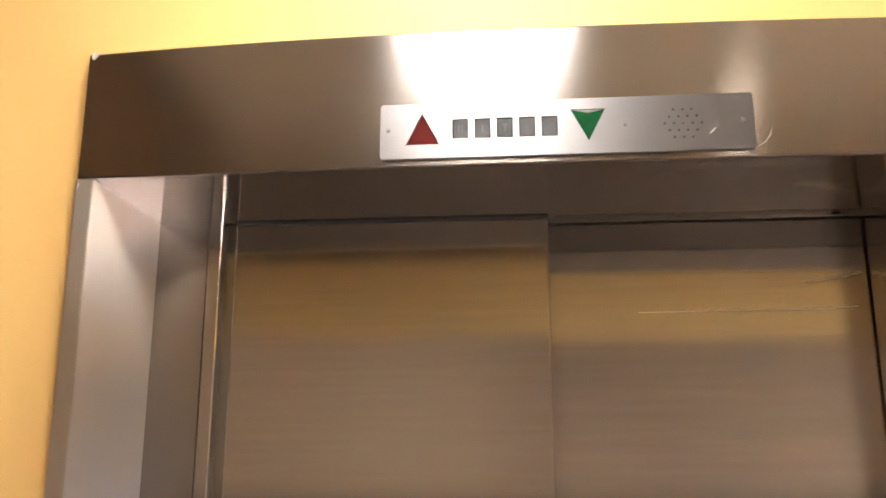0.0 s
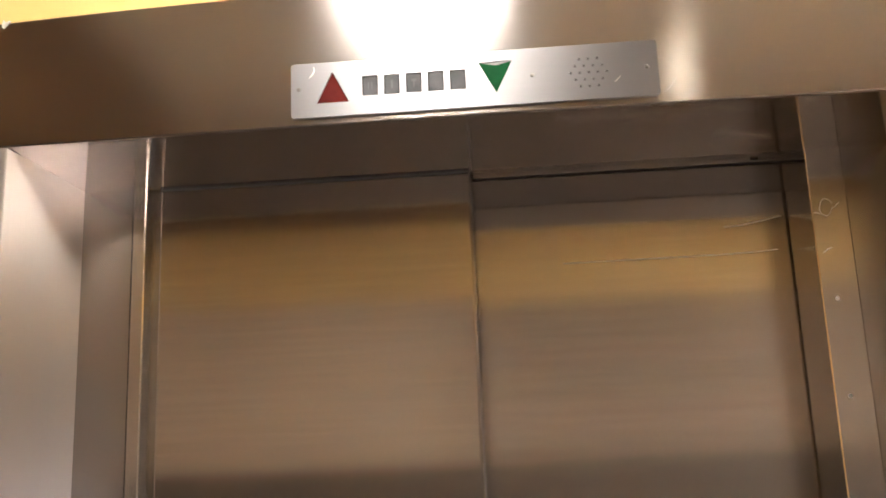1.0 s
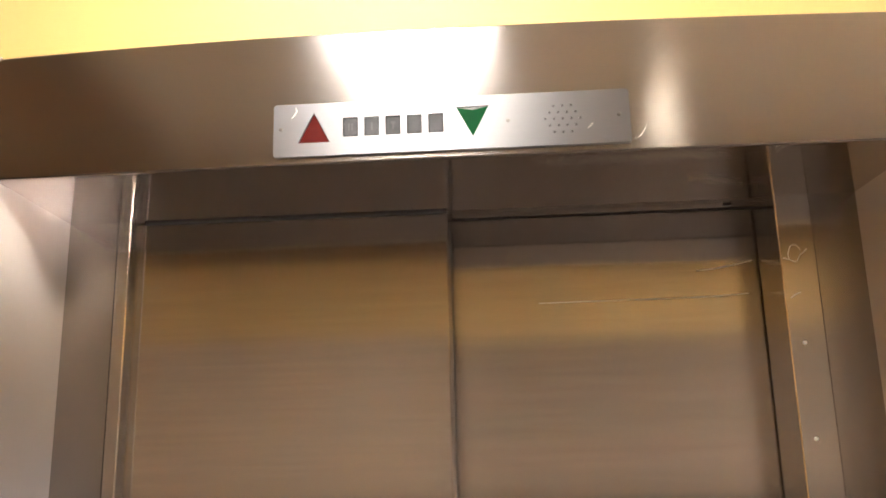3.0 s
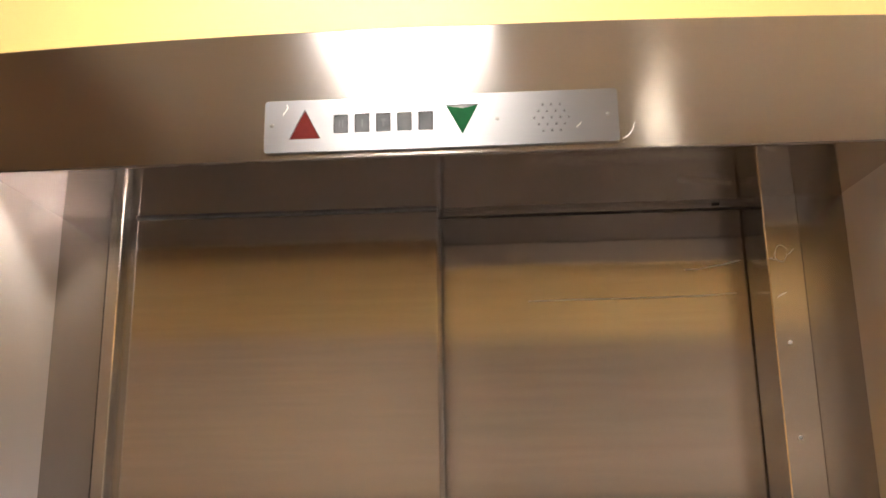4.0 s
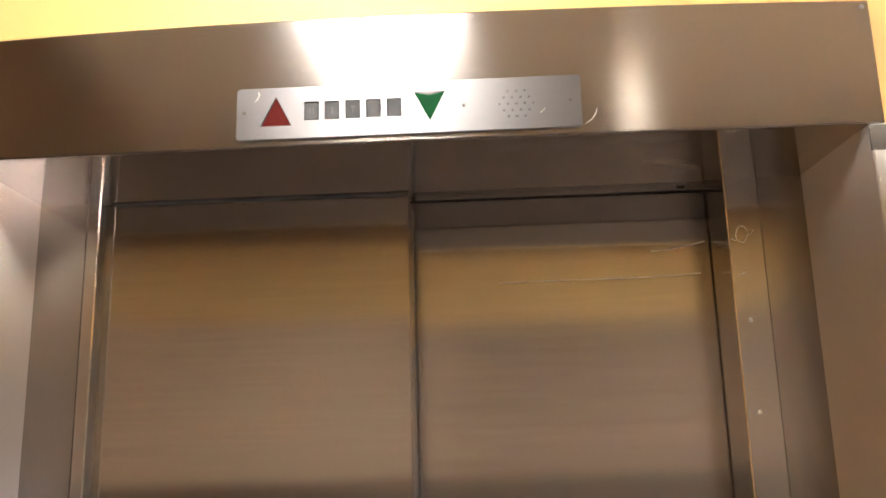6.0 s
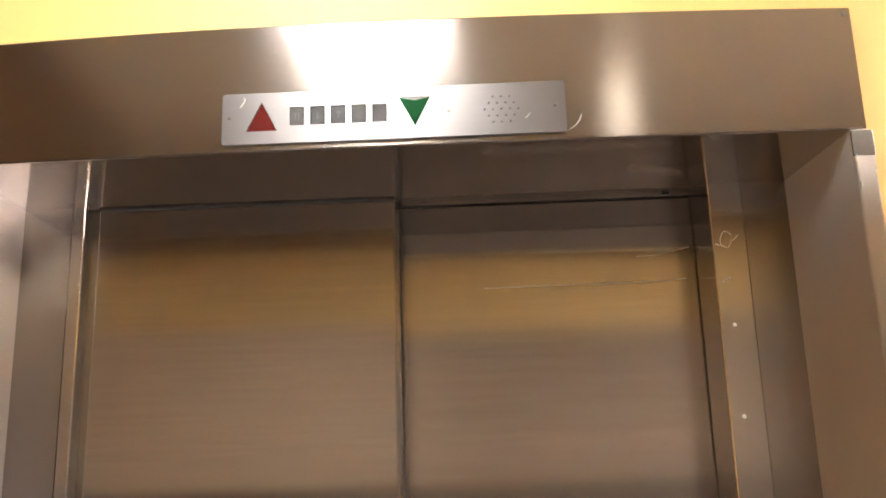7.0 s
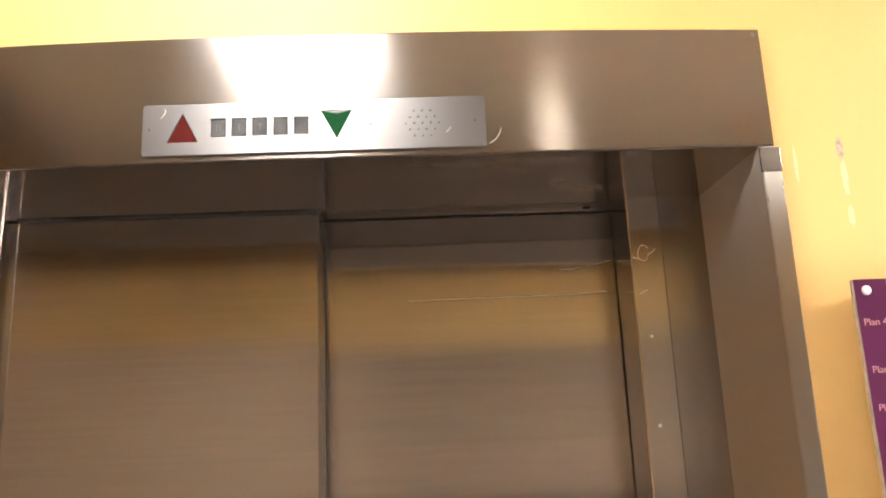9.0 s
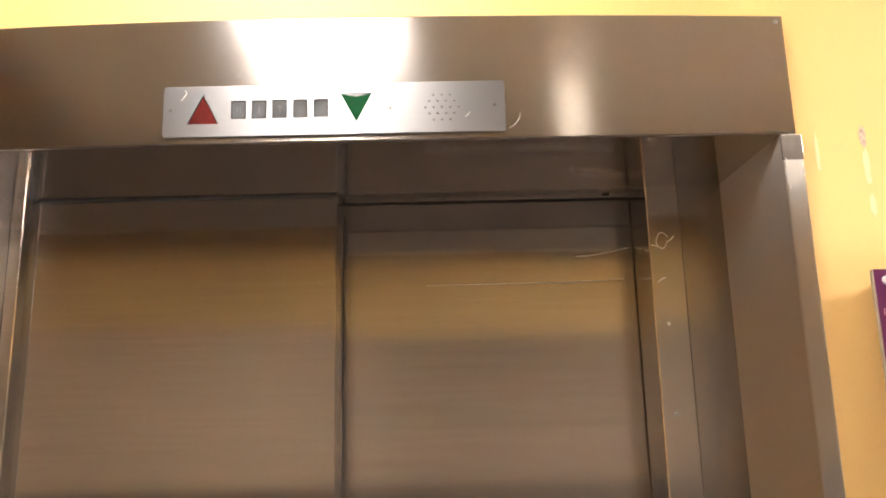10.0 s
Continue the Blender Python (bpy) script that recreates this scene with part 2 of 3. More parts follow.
LEAF_L, SOFFIT_BACK = -0.2490, 2.0948
WALL_Y = 0.020
HALL = dict(west=-2.6, east=3.4, south=-2.7, top=2.80)

# ---- setting ----
H = HALL
solid("wall_north", boxes((H["west"], JAMB_LO + 0.012, WALL_Y, 0.30, 0, H["top"]), (JAMB_RO - 0.012, H["east"], WALL_Y, 0.30, 0, H["top"]),
                          (JAMB_LO + 0.012, JAMB_RO - 0.012, WALL_Y, 0.20, HEAD_T - 0.012, H["top"])), YELLOW, smooth=False)
solid("wall_south", boxes((H["west"], H["east"], H["south"] - 0.15, H["south"], 0, H["top"])), OCHRE, smooth=False)
solid("wall_west", boxes((H["west"] - 0.15, H["west"], H["south"] - 0.15, 0.30, 0, H["top"])), YELLOW, smooth=False)
WIN = dict(y0=-1.60, y1=-0.50, z0=0.42, z1=1.22)
solid("wall_east", boxes((H["east"], H["east"] + 0.15, H["south"] - 0.15, WIN["y0"], 0, H["top"]), (H["east"], H["east"] + 0.15, WIN["y1"], 0.30, 0, H["top"]),
                         (H["east"], H["east"] + 0.15, WIN["y0"], WIN["y1"], 0, WIN["z0"]), (H["east"], H["east"] + 0.15, WIN["y0"], WIN["y1"], WIN["z1"], H["top"])), YELLOW, smooth=False)
window = tagged(new("window_1"), "wide low window at the end of the hall", "window", kind="structure")
window.location = (H["east"], -1.05, WIN["z0"])
mid = (WIN["y0"] + WIN["y1"]) / 2
part_frame = boxes((H["east"] + 0.04, H["east"] + 0.10, WIN["y0"], WIN["y0"] + 0.05, WIN["z0"], WIN["z1"]), (H["east"] + 0.04, H["east"] + 0.10, WIN["y1"] - 0.05, WIN["y1"], WIN["z0"], WIN["z1"]),
                   (H["east"] + 0.04, H["east"] + 0.10, mid - 0.03, mid + 0.03, WIN["z0"], WIN["z1"]), (H["east"] + 0.04, H["east"] + 0.10, WIN["y0"], WIN["y1"], WIN["z0"], WIN["z0"] + 0.05),
                   (H["east"] + 0.04, H["east"] + 0.10, WIN["y0"], WIN["y1"], WIN["z1"] - 0.05, WIN["z1"]))
put(solid("window_frame", part_frame, LAMP_FRAME, smooth=False), window)
for y0, y1 in ((WIN["y0"] + 0.05, mid - 0.03), (mid + 0.03, WIN["y1"] - 0.05)):
    pane = put(solid("pane", boxes((H["east"] + 0.066, H["east"] + 0.072, y0, y1, WIN["z0"] + 0.05, WIN["z1"] - 0.05)), GLASS, smooth=False), window)
    pane.visible_shadow = False
tagged(solid("backdrop", boxes((H["east"] + 0.60, H["east"] + 0.62, WIN["y0"] - 0.5, WIN["y1"] + 0.5, WIN["z0"] - 0.3, WIN["z1"] + 0.3)), DAYLIGHT, smooth=False), "bright day outside the window", "backdrop", kind="structure")
# Unseen wall split into lit and dim taupe to set each leaf's reflection.
solid("wall_panelling", boxes((H["west"], 0.05, H["south"], H["south"] + 0.02, 0, 2.40)), TAUPE_LIT, smooth=False)
solid("dim_panelling", boxes((0.05, H["east"], H["south"], H["south"] + 0.022, 0, 2.40)), TAUPE_DIM, smooth=False)
solid("end_panelling", boxes((H["east"] - 0.02, H["east"], H["south"] + 0.04, WALL_Y, WIN["z1"] + 0.05, 2.40)), TAUPE_DIM, smooth=False)
# Unseen dark band, added so the soffit's reflection stays dark.
solid("unseen_dark_band", boxes((H["west"], H["east"], H["south"] + 0.02, H["south"] + 0.035, 1.00, 1.68)), DARK_BAND, smooth=False)
solid("lower_panelling", boxes((H["west"], H["east"], H["south"] + 0.02, H["south"] + 0.03, 0, 1.00)), LOW_WALL, smooth=False)
# Unseen brown bands, added to darken and streak the right leaf's reflection.
solid("unseen_bands", boxes((0.05, H["east"], H["south"] + 0.022, H["south"] + 0.042, 2.10, 2.18), (0.05, H["east"], H["south"] + 0.022, H["south"] + 0.042, 1.78, 1.93), edge=0.003), BAND_BROWN)
# Unseen dark ceiling strip, added to darken the top of the doors' reflection.
solid("unseen_ceiling_strip", boxes((H["west"], H["east"], H["south"], H["south"] + 1.0, H["top"] - 0.04, H["top"])), CEIL_DARK, smooth=False)
solid("floor", boxes((H["west"] - 0.15, H["east"] + 0.15, H["south"] - 0.15, 1.0, -0.12, 0)), FLOOR, smooth=False)
solid("ceiling", boxes((H["west"] - 0.15, H["east"] + 0.15, H["south"] - 0.15, 1.0, H["top"], H["top"] + 0.12)), CEIL, smooth=False)
solid("shaft_wall", boxes((-0.75, 1.2, 0.50, 0.60, 0, H["top"]), (-0.75, -0.70, 0.30, 0.50, 0, H["top"]), (1.15, 1.2, 0.30, 0.50, 0, H["top"])), DARK, smooth=False)
for n in ("wall_north", "wall_south", "wall_west", "wall_east", "wall_panelling", "dim_panelling", "end_panelling", "lower_panelling", "unseen_dark_band", "unseen_bands", "unseen_ceiling_strip", "floor", "ceiling", "shaft_wall"):
    bpy.data.objects[n]["kind"] = "structure"
tagged(bpy.data.objects["wall_north"], "yellow painted wall round the lift entrance", "wall")
tagged(bpy.data.objects["wall_panelling"], "taupe lower half of the facing wall", "wall")


# ---- lamps of the hall ----
def ceiling_lamp(x, y, w, d, label):
    z = H["top"]
    lamp = thing("ceiling_light", (x, y, z), label, "ceiling light", "ceiling lights of the hall")
    e = w / 2 + 0.08
    bm = boxes((-e - 0.02, e + 0.02, -d / 2 - 0.02, -d / 2, -0.03, 0), (-e - 0.02, e + 0.02, d / 2, d / 2 + 0.02, -0.03, 0),
               (-e - 0.02, -e, -d / 2, d / 2, -0.03, 0), (e, e + 0.02, -d / 2, d / 2, -0.03, 0))
    part("frame", bm, LAMP_FRAME, lamp, smooth=False)
    part("diffuser", boxes((-w / 2, w / 2, -d / 2, d / 2, -0.024, -0.012)), LAMP_GLOW, lamp, "glowing white diffuser", smooth=False)
    # Added glowing strips; they only soften the lamp's highlight on the header.
    for k in (-1, 1):
        part("soft_edge_strip", boxes((min(k * w / 2, k * (w / 2 + 0.08)), max(k * w / 2, k * (w / 2 + 0.08)), -d / 2, d / 2, -0.020, -0.004)), SIDE_GLOW, lamp, "added dim glow strip that softens the highlight's edge", smooth=False)
    return lamp


ceiling_lamp(0.104, -0.70, 0.255, 0.66, "lit white ceiling light in front of the lift")
ceiling_lamp(2.30, -0.84, 0.76, 0.56, "square lit ceiling light further along the hall")


def downlight(x, y):
    z = H["top"]
    lamp = thing("downlight", (x, y, z), "small round lit downlight in the hall ceiling", "ceiling light")
    ring = bmesh.new()
    bmesh.ops.create_cone(ring, cap_ends=True, segments=32, radius1=0.06, radius2=0.065, depth=0.016)
    bmesh.ops.translate(ring, vec=(0, 0, -0.008), verts=ring.verts[:])
    part("trim_ring", ring, LAMP_FRAME, lamp)
    bulb = bmesh.new()
    bmesh.ops.create_cone(bulb, cap_ends=True, segments=32, radius1=0.048, radius2=0.052, depth=0.01)
    bmesh.ops.translate(bulb, vec=(0, 0, -0.019), verts=bulb.verts[:])
    part("bulb", bulb, DOWN_GLOW, lamp, "warm glowing bulb")
    return lamp


downlight(0.82, -1.60)

# boarded stretch of ceiling beside the lift, dark-stained with two ochre boards
boards = bmesh.new()
x = H["west"]
while x < -0.74:
    w = min(0.158, -0.72 - x)
    box(boards, x + 0.002, x + w - 0.002, H["south"], WALL_Y - 0.005, H["top"] - 0.022, H["top"] - 0.002)
    x += 0.16
tagged(solid("ceiling_boarding", boards, BOARDS, smooth=False), "dark-stained boards under the ceiling", "ceiling", kind="structure")

# ---- lift portal ----
portal = thing("lift_portal", (0.232, 0.1, 0), "brushed stainless steel lift portal with scuffed edges", "lift frame")


def folded_header():
    """A folded sheet box with a rounded nose, its top edge slightly bowed."""
    bm = bmesh.new()
    n, rows = 48, []
    for i in range(n + 1):
        u = i / n
        x = HEAD_L + (HEAD_R - HEAD_L) * u
        top = HEAD_T + 0.0125 * (1 - (2 * u - 0.9) ** 2 / (1.21 if u > 0.45 else 0.81))
        low = HEAD_B + 0.0025 * math.sin(math.pi * u)
        r = 0.0028
        loop = [(LEAF_Y - 0.004, SOFFIT_BACK), (0.10, 0.5 * (low + SOFFIT_BACK)), (r, low), (r * 0.3, low + r * 0.3), (0.0, low + r)]
        loop += [(0.0, low + (top - low) * k / 4) for k in (1, 2, 3)]
        loop += [(0.0, top - r), (r * 0.3, top - r * 0.3), (r, top), (LEAF_Y - 0.004, top)]
        rows.append([bm.verts.new((x, y, z)) for y, z in loop])
    k = len(rows[0])
    for a, b in zip(rows, rows[1:]):
        for j in range(k):
            bm.faces.new((a[j], a[(j + 1) % k], b[(j + 1) % k], b[j]))
    bm.faces.new(rows[0])
    bm.faces.new(rows[-1][::-1])
    bmesh.ops.recalc_face_normals(bm, faces=bm.faces[:])
    return bm


def screw(parent, x, y, z, radius=0.0032, mat=None):
    """A countersunk screw with a cross slot."""
    s = put(part("screw", disc(bmesh.new(), x, y, z, radius, 0.0012, 0.0005), mat or SCREW), parent)
    return s


def sloped_cover():
    """The strip that closes the gap over the rear leaf, rising slightly to the back."""
    bm = bmesh.new()
    ends = []
    for x in (SEAM + 0.002, POST_R1 + 0.04):
        ends.append([bm.verts.new((x, y, z)) for y, z in ((LEAF_Y - 0.0035, SOFFIT_BACK + 0.001), (BACK_LEAF_Y - 0.005, 2.1190), (BACK_LEAF_Y - 0.005, 2.24), (LEAF_Y - 0.0035, 2.24))])
    a, b = ends
    for k in range(4):
        bm.faces.new((a[k], a[(k + 1) % 4], b[(k + 1) % 4], b[k]))
    bm.faces.new(a)
    bm.faces.new(b[::-1])
    bmesh.ops.recalc_face_normals(bm, faces=bm.faces[:])
    return bm


head = put(part("header", folded_header(), STEEL_HEADER, grain="side"), portal)
head.data.materials.append(STEEL_SOFFIT)
for face in head.data.polygons:
    if face.normal.z < -0.8:
        face.material_index = 1
put(part("track_cover", sloped_cover(), STEEL_HEADER, label="paler steel strip over the rear leaf", grain="side"), portal)
# Added strips: the unlit gap over each leaf drawn as a black line.
put(part("gap_shade", boxes((LEAF_L, SEAM, LEAF_Y - 0.0042, LEAF_Y - 0.0002, SOFFIT_BACK - 0.0034, 2.12)), GAP_BLACK, label="black strip for the unlit gap over the front leaf"), portal)
put(part("gap_shade", boxes((SEAM + 0.002, POST_R1 + 0.02, BACK_LEAF_Y - 0.0046, BACK_LEAF_Y - 0.0002, 2.1110, 2.124)), GAP_BLACK, label="black strip for the unlit gap over the rear leaf"), portal)
put(part("cover_lip", boxes((SEAM + 0.003, POST_R1 + 0.02, BACK_LEAF_Y - 0.010, BACK_LEAF_Y - 0.0052, 2.1122, 2.124), edge=0.0012), STEEL_POST, label="paler folded lip over the rear leaf", grain="side"), portal)
# Added block stands in for the nose's brighter, glue-worn top patch.
for x0, x1 in ((JAMB_RI - 0.0004, JAMB_RO + 0.0004),):
    put(part("nose_top_patch", boxes((x0, x1, -0.0007, 0.012, 2.0630, 2.0985), edge=0.0005), STEEL_POST, label="added block for the nose's brighter, glue-worn top", grain="up"), portal)
put(part("slot", boxes((0.646, 0.658, 0.3035, 0.3055, 2.1150, 2.1178)), GAP_BLACK), portal)
right = [(JAMB_RO, 0.10), (JAMB_RO, 0.0), (JAMB_RI, 0.0), (IN_R, IN_Y + 0.001), (IN_R + 0.012, IN_Y + 0.012), (IN_R + 0.012, 0.36), (JAMB_RO - 0.014, 0.36), (JAMB_RO - 0.014, 0.10)]
left = [(JAMB_LO, 0.10), (JAMB_LO + 0.014, 0.10), (JAMB_LO + 0.014, 0.36), (IN_L - 0.012, 0.36), (IN_L - 0.012, IN_Y + 0.012), (IN_L, IN_Y + 0.001), (JAMB_LI, 0.0), (JAMB_LO, 0.0)]
for outline in (left, right):
    put(part("jamb", prism(outline, 0.0, HEAD_B - 0.0008, 0.003), STEEL_JAMB, grain="up"), portal)
# Same steel as the frame; its dark reflection is put into the base.
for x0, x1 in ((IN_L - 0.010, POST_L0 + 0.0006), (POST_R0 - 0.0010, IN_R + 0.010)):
    put(part("infill_strip", boxes((x0, x1, IN_Y, 0.36, 0.0, HEAD_B - 0.0008)), STEEL_DARKENED, label="steel strip with its dark reflection put into the colour", grain="up"), portal)
for x0, x1 in ((POST_L0 + 0.0018, POST_L1), (POST_R1, POST_R0 - 0.0012)):
    post = put(part("door_post", boxes((x0, x1, IN_Y - 0.002, 0.308, 0.0, 2.128), edge=0.0016, cuts=1), STEEL_POST, grain="up"), portal)
for z in (1.8767, 1.7439):
    screw(post, 0.7130, IN_Y - 0.0018, z, 0.0029, STUD)
screw(head, 0.8500, 0.0004, 2.2672, 0.0036)
# torn fold at the far corner of the header
torn = front_prism([(HEAD_L + 0.003, 2.271), (HEAD_L + 0.006, 2.2685), (HEAD_L + 0.0105, 2.273), (HEAD_L + 0.0145, 2.2795), (HEAD_L + 0.009, 2.2780), (HEAD_L + 0.005, 2.2810)], -0.0014, 0.001)
put(part("torn_corner", torn, GLUE, label="bent worn metal corner"), head)
# a ring-shaped scratch and shorter ones on the post, a hooked one on the header
Y = IN_Y - 0.0022
ring = [(0.7128 + 0.0085 * math.cos(a) * (1 + 0.15 * math.sin(2 * a)), 2.0063 + 0.0125 * math.sin(a)) for a in [radians(20 + 17 * k) for k in range(21)]]
put(part("scratch", ribbon(ring, 0.0011, Y), BRIGHT), post)
put(part("scratch", ribbon([(0.7205, 2.004), (0.7250, 2.006), (0.7290, 2.010), (0.7318, 2.0125)], 0.0012, Y), BRIGHT), post)
put(part("scratch", ribbon([(0.6955, 1.9988), (0.6990, 1.9995), (0.7040, 1.9968)], 0.0014, Y), BRIGHT), post)
put(part("scratch", ribbon([(0.7016, 1.9413), (0.7087, 1.9462), (0.7148, 1.9485)], 0.0012, Y), BRIGHT), post)
put(part("scratch", ribbon([(0.4700, 2.1173), (0.4778, 2.1218), (0.4844, 2.1304), (0.4865, 2.1385)], 0.0008, -0.0002), BRIGHT), head)
# glue left by the peeled film along the jamb's nose
for x, z0, z1 in ((JAMB_RI + 0.003, 2.052, 2.066), (JAMB_RO - 0.002, 2.032, 2.052), (JAMB_RI + 0.004, 2.020, 2.027), (JAMB_LO + 0.004, 2.086, 2.0945)):
    put(part("glue_residue", ribbon([(x, z1), (x + 0.0008, z1 * 0.7 + z0 * 0.3), (x - 0.0006, z1 * 0.3 + z0 * 0.7), (x + 0.0004, z0)], 0.0028, -0.0002), GLUE), portal)

# The gap's shade is put into this strip's colour.
put(part("gap_strip", boxes((POST_L1 - 0.004, LEAF_L - 0.0008, LEAF_Y + 0.004, 0.30, 0.0, 2.2)), STEEL_DARKENED, label="steel strip in the gap beside the door, colour darkened for shade", grain="up"), portal)

# ---- lift door ----
door = thing("lift_door", (0.21, 0.29, 0), "closed two-leaf sliding lift door of brushed stainless steel", "lift door")
front = put(part("front_leaf", boxes((LEAF_L, SEAM, LEAF_Y, BACK_LEAF_Y - 0.006, 0.012, 2.21), edge=0.002), STEEL_DOOR, grain="up"), door)
# The seam's shade, put in as a dark strip along the edge.
put(part("seam_shade", boxes((SEAM - 0.003, SEAM + 0.0012, LEAF_Y + 0.080, BACK_LEAF_Y - 0.007, 0.012, 2.0895)), GAP_BLACK, label="dark strip for the shade in the seam"), door)
# Leaf's side edge, its colour darkened in place of the seam's shade.
put(part("darkened_edge", boxes((SEAM - 0.003, SEAM + 0.0010, LEAF_Y + 0.004, LEAF_Y + 0.0795, 0.012, 2.0895)), STEEL_DARKENED, label="steel side of the leaf's edge, colour darkened for shade", grain="up"), door)
rear = put(part("rear_leaf", boxes((SEAM - 0.05, POST_R1 + 0.030, BACK_LEAF_Y, BACK_LEAF_Y + 0.032, 0.012, 2.18), edge=0.002), STEEL_DOOR, grain="up"), door)
put(part("scratch", ribbon([(0.5975, 2.0137), (0.6207, 2.0147), (0.6394, 2.0178), (0.6581, 2.0209), (0.6845, 2.0265)], 0.0024, BACK_LEAF_Y - 0.0001), BRIGHT), rear)
put(part("scratch", ribbon([(0.35, 1.9699), (0.4422, 1.9705), (0.5252, 1.9706), (0.5804, 1.9708), (0.6263, 1.9716), (0.6743, 1.9745)], 0.0014, BACK_LEAF_Y - 0.0001), BRIGHT), rear)

# ---- indicator ----
PX, PZ0, PZ1, PY = 0.466, 2.1125, 2.1862, -0.0042
panel = thing("indicator_panel", (0.233, 0.0, 2.15), "satin steel floor indicator plate with two arrows on the header", "lift indicator")
UP = [(0.0328, 2.1308), (0.0754, 2.1308), (0.0537, 2.1730)]
DOWN = [(0.2412, 2.1716), (0.2630, 2.1294), (0.2844, 2.1716)]
WINDOWS = [(0.0922 + 0.0281 * k, 0.1124 + 0.0281 * k, 2.1374, 2.1640) for k in range(5)]
HOLES = [(0.3793 + 0.0113 * (k - (n - 1) / 2), 2.1667 - 0.0091 * r) for r, n in enumerate((3, 4, 5, 4, 3)) for k in range(n)]


def pierced_plate():
    """The plate's face with its openings cut through, folded back to the header."""
    bm = bmesh.new()
    c = 0.003
    outer = [(c, PZ0), (PX - c, PZ0), (PX, PZ0 + c), (PX, PZ1 - c), (PX - c, PZ1), (c, PZ1), (0, PZ1 - c), (0, PZ0 + c)]
    loops = [outer, UP, DOWN] + [[(a, z0), (b, z0), (b, z1), (a, z1)] for a, b, z0, z1 in WINDOWS]
    loops += [[(x + 0.0015 * math.cos(k * math.tau / 8), z + 0.0015 * math.sin(k * math.tau / 8)) for k in range(8)] for x, z in HOLES]
    edges, rims = [], []
    for i, l in enumerate(loops):
        vs = [bm.verts.new((x, PY, z)) for x, z in l]
        es = [bm.edges.new((vs[k], vs[(k + 1) % len(vs)])) for k in range(len(vs))]
        edges += es
        rims.append(vs)
    bmesh.ops.triangle_fill(bm, edges=edges, use_beauty=True, normal=(0, -1, 0))
    for vs in rims:
        back = [bm.verts.new((v.co.x, 0.0005, v.co.z)) for v in vs]
        for k in range(len(vs)):
            bm.faces.new((vs[k], vs[(k + 1) % len(vs)], back[(k + 1) % len(vs)], back[k]))
    bmesh.ops.recalc_face_normals(bm, faces=bm.faces[:])
    return bm


plate = put(part("plate", pierced_plate(), STEEL_PLATE, grain="side"), panel)
put(part("lens_backing", boxes((0.0305, 0.0775, -0.0010, -0.0004, 2.129, 2.175), (0.0895, 0.2265, -0.0010, -0.0004, 2.1355, 2.1660), (0.2390, 0.2865, -0.0010, -0.0004, 2.1275, 2.1735)), LENS_EDGE), panel)
put(part("speaker_backing", boxes((0.352, 0.406, -0.0012, -0.0004, 2.125, 2.172)), GAP_BLACK), panel)


def grow(points, k):
    cx, cz = sum(p[0] for p in points) / len(points), sum(p[1] for p in points) / len(points)
    return [(cx + (x - cx) * k, cz + (z - cz) * k) for x, z in points]


put(part("up_arrow", front_prism(grow(UP, 0.95), -0.0028, -0.0004), RED, label="red up arrow"), panel)
down = put(part("down_arrow", front_prism(grow(DOWN, 0.96), -0.0028, -0.0004), GREEN, label="green down arrow"), panel)
put(part("bezel_facet", front_prism([(0.2450, 2.1706), (0.2630, 2.1668), (0.2806, 2.1706)], -0.0034, -0.0020), FACET, label="grey bevelled upper edge of the arrow", grain="side"), down)
for k, (a, b, z0, z1) in enumerate(WINDOWS):
    win = put(part("floor_window", boxes((a + 0.0013, b - 0.0013, -0.0030, -0.0006, z0 + 0.0013, z1 - 0.0013)), GREY_LENS, label="grey unlit floor window"), panel)
    if k < 3:
        mid = (a + b) / 2
        shape = [(mid - 0.003, mid - 0.0012, 2.146, 2.156), (mid + 0.0012, mid + 0.003, 2.146, 2.156)] if k == 0 else [(mid - 0.0011, mid + 0.0011, 2.1455, 2.1565)] if k == 1 else [(mid - 0.003, mid + 0.003, 2.153, 2.1565), (mid - 0.0012, mid + 0.0012, 2.1455, 2.153)]
        mark = put(part("faint_mark", boxes(*[(x0, x1, -0.0031, -0.0028, q0, q1) for x0, x1, q0, q1 in shape]), DIGIT), win)
for x, z in ((0.0101, 2.1512), (0.3090, 2.1495), (0.4520, 2.1508)):
    screw(plate, x, PY + 0.0002, z, 0.0026)
put(part("scratch", ribbon([(0.4109, 2.1336), (0.4140, 2.1362), (0.4180, 2.1406)], 0.0009, PY), BRIGHT), plate)
put(part("scratch", ribbon([(0.024, 2.166), (0.0285, 2.1715), (0.031, 2.1765), (0.029, 2.181)], 0.0014, PY), BRIGHT), plate)

# ---- wall sign ----
SX0, SX1, SZ = 0.9374, 0.9822, 1.9090
sign = thing("floor_directory", (0.96, WALL_Y, 1.7), "plum and cream acrylic floor directory held off the yellow wall", "sign")
board = put(part("board", boxes((SX0 + 0.0012, SX1, 0.0, 0.006, 1.50, SZ), edge=0.0006), PLUM, label="plum acrylic strip"), sign)
put(part("board_edge", boxes((SX0 - 0.001, SX0 + 0.001, 0.0004, 0.0062, 1.50, SZ - 0.0004)), ACRYLIC_EDGE, label="pale sawn acrylic edge"), board)
put(part("side_board", boxes((SX1 + 0.0008, SX1 + 0.150, 0.001, 0.007, 1.50, SZ), edge=0.0006), CREAM, label="cream acrylic name panel"), sign)
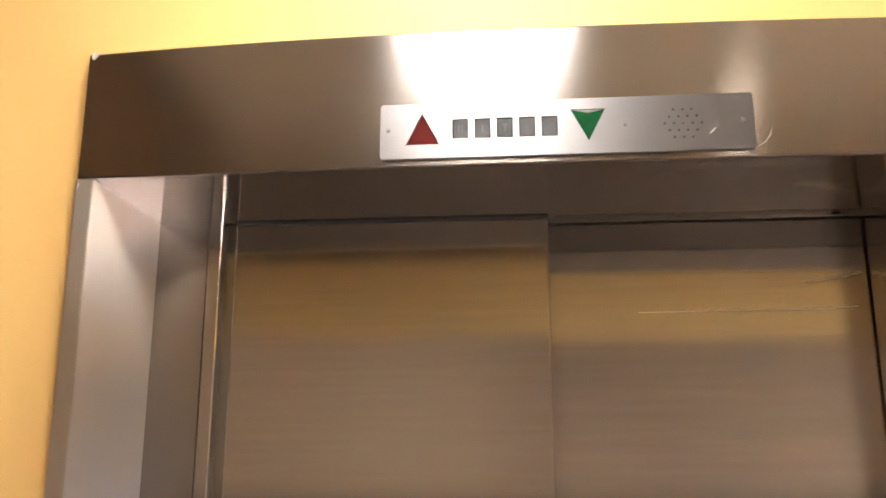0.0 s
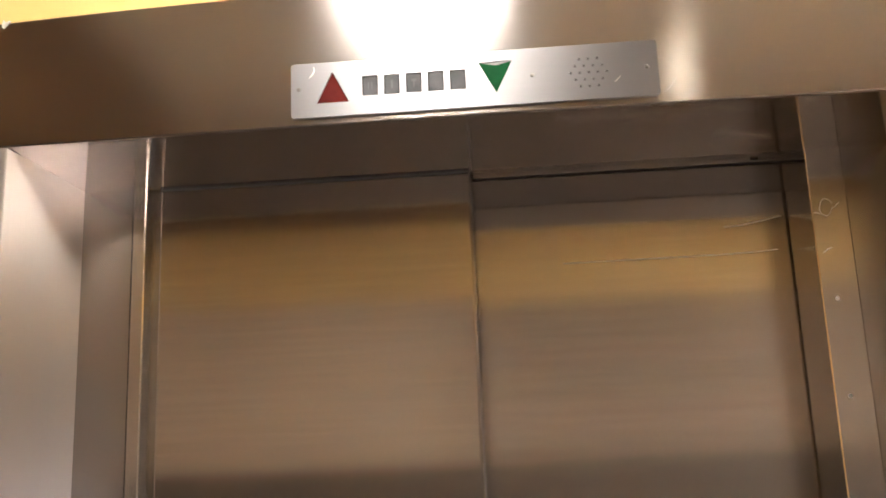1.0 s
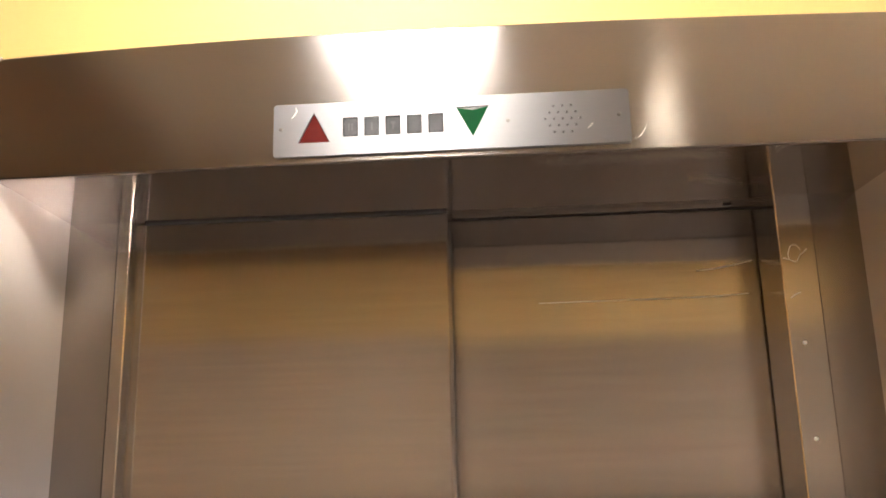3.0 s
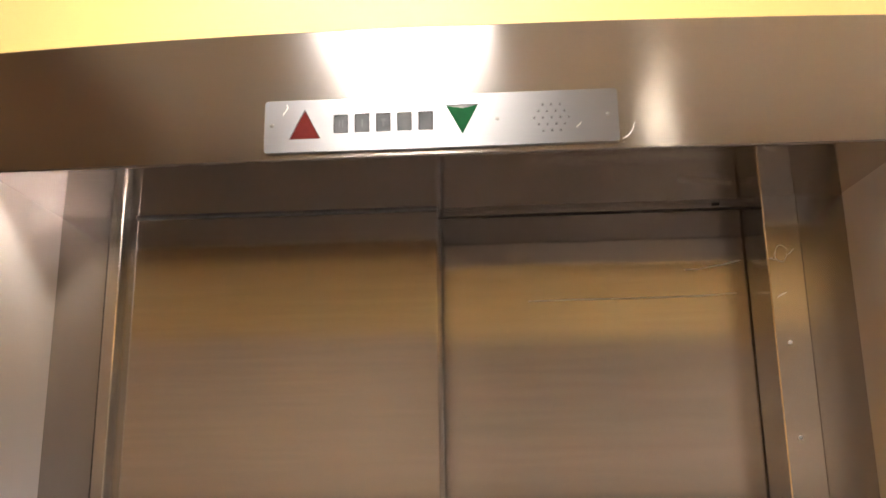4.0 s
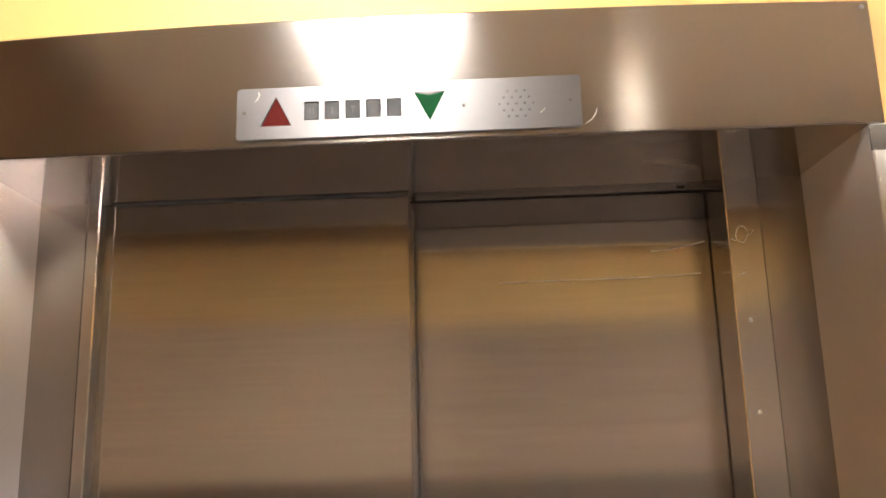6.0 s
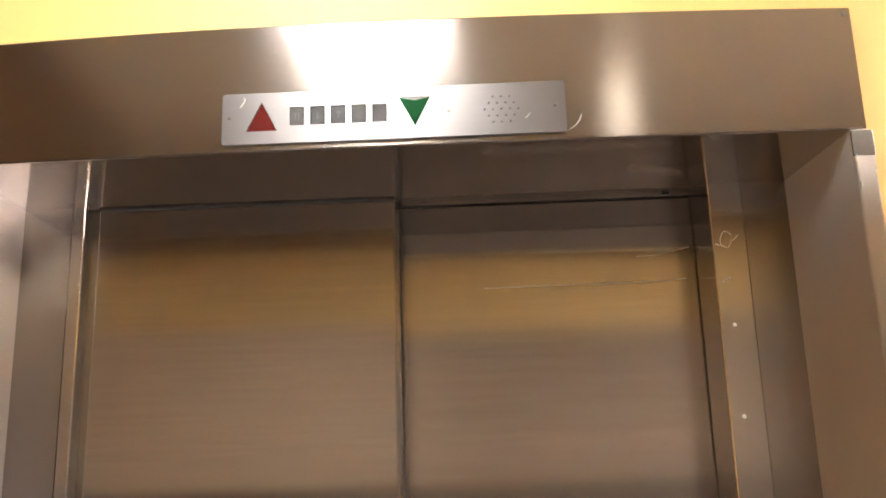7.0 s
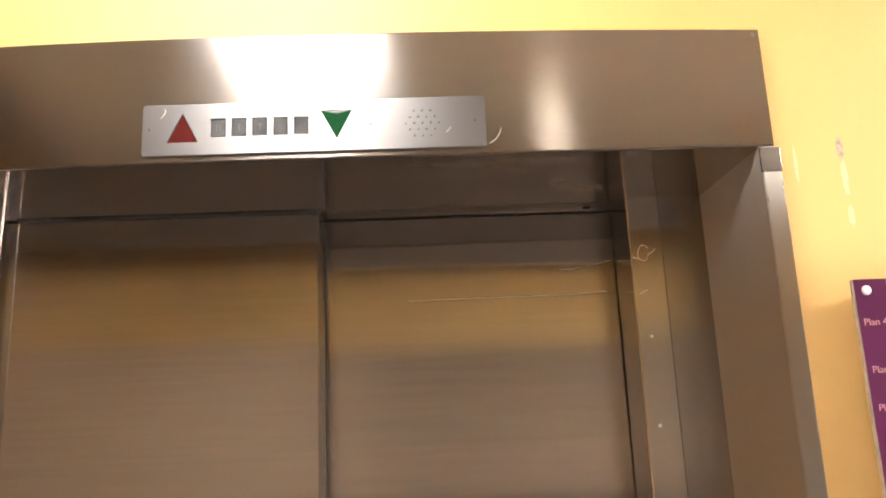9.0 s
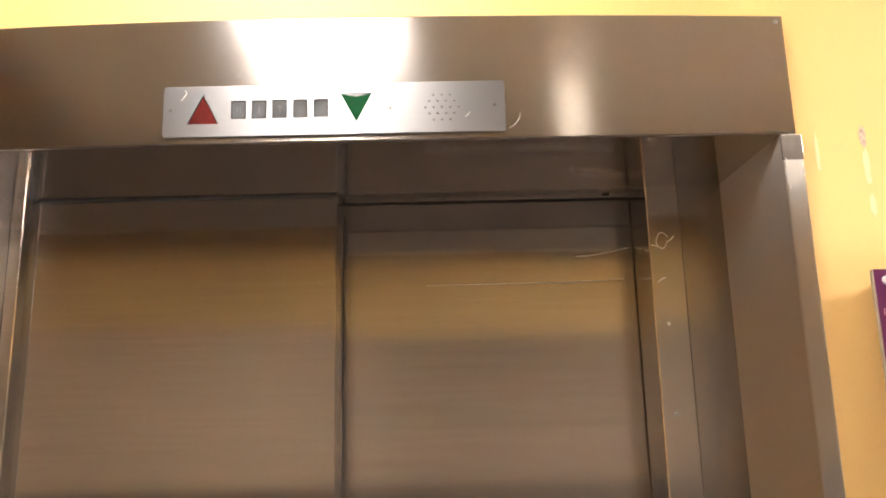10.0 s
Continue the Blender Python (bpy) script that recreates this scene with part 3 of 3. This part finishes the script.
for z in (1.8938, 1.515):
    put(part("cap", disc(bmesh.new(), 0.9538, 0.0, z, 0.0062, 0.003, 0.0016), CAP, label="white screw cap"), board)
    spacer = bmesh.new()
    bmesh.ops.create_cone(spacer, cap_ends=True, segments=16, radius1=0.005, radius2=0.005, depth=0.028, matrix=pose(0.9538, 0.0195, z, 90))
    put(part("spacer", spacer, SCREW), sign)


def words(text, x, z, height, parent):
    cu = bpy.data.curves.new("lettering", "FONT")
    cu.body, cu.size, cu.extrude = text, height, 0.0003
    ob = new("lettering_draft", cu)
    deps = bpy.context.evaluated_depsgraph_get()
    me = bpy.data.meshes.new_from_object(ob.evaluated_get(deps))
    bpy.data.objects.remove(ob)
    me.transform(Matrix.Translation((x, -0.0003, z)) @ Matrix.Rotation(radians(90), 4, "X"))
    me.materials.clear()
    me.materials.append(TEXT)
    return put(new("lettering", me), parent)


words("Plan 4", 0.9440, 1.8480, 0.0128, board)
words("Plan 3", 0.9452, 1.7865, 0.0128, board)
words("Plan", 0.9455, 1.7385, 0.0128, board)
put(part("lettering", boxes((0.9465, 0.9690, -0.0004, 0.0002, 1.6620, 1.6700)), TEXT), board)
sign.location = (0.954, WALL_Y - 0.012, 1.6975)


# ---- damage of the wall paint ----
def blot(name, cx, cz, w, h, seed, mat, label, rise):
    rnd = random.Random(seed)
    n = 22
    outline = []
    for k in range(n):
        a = k * math.tau / n
        r = 0.75 + 0.4 * rnd.random()
        outline.append((cx + w / 2 * r * math.cos(a), cz + h / 2 * r * math.sin(a)))
    ob = solid(name, front_prism(outline, WALL_Y - rise, WALL_Y + 0.001), mat, smooth=False)
    return tagged(ob, label, "wall damage", "", "")


blot("paint_chip", 0.9585, 2.1020, 0.0100, 0.0330, 3, PLASTER, "bare chipped spot in the yellow wall paint", 0.0006)
blot("paint_run", 0.9590, 2.0560, 0.0090, 0.0560, 5, SCUFF, "pale dried run on the yellow wall", 0.0003)
blot("paint_run", 0.9600, 2.0030, 0.0100, 0.0340, 7, SCUFF, "pale dried run on the yellow wall", 0.0004)
blot("paint_run", 0.8935, 2.0780, 0.0055, 0.0580, 9, SCUFF, "pale dried run on the yellow wall", 0.0003)
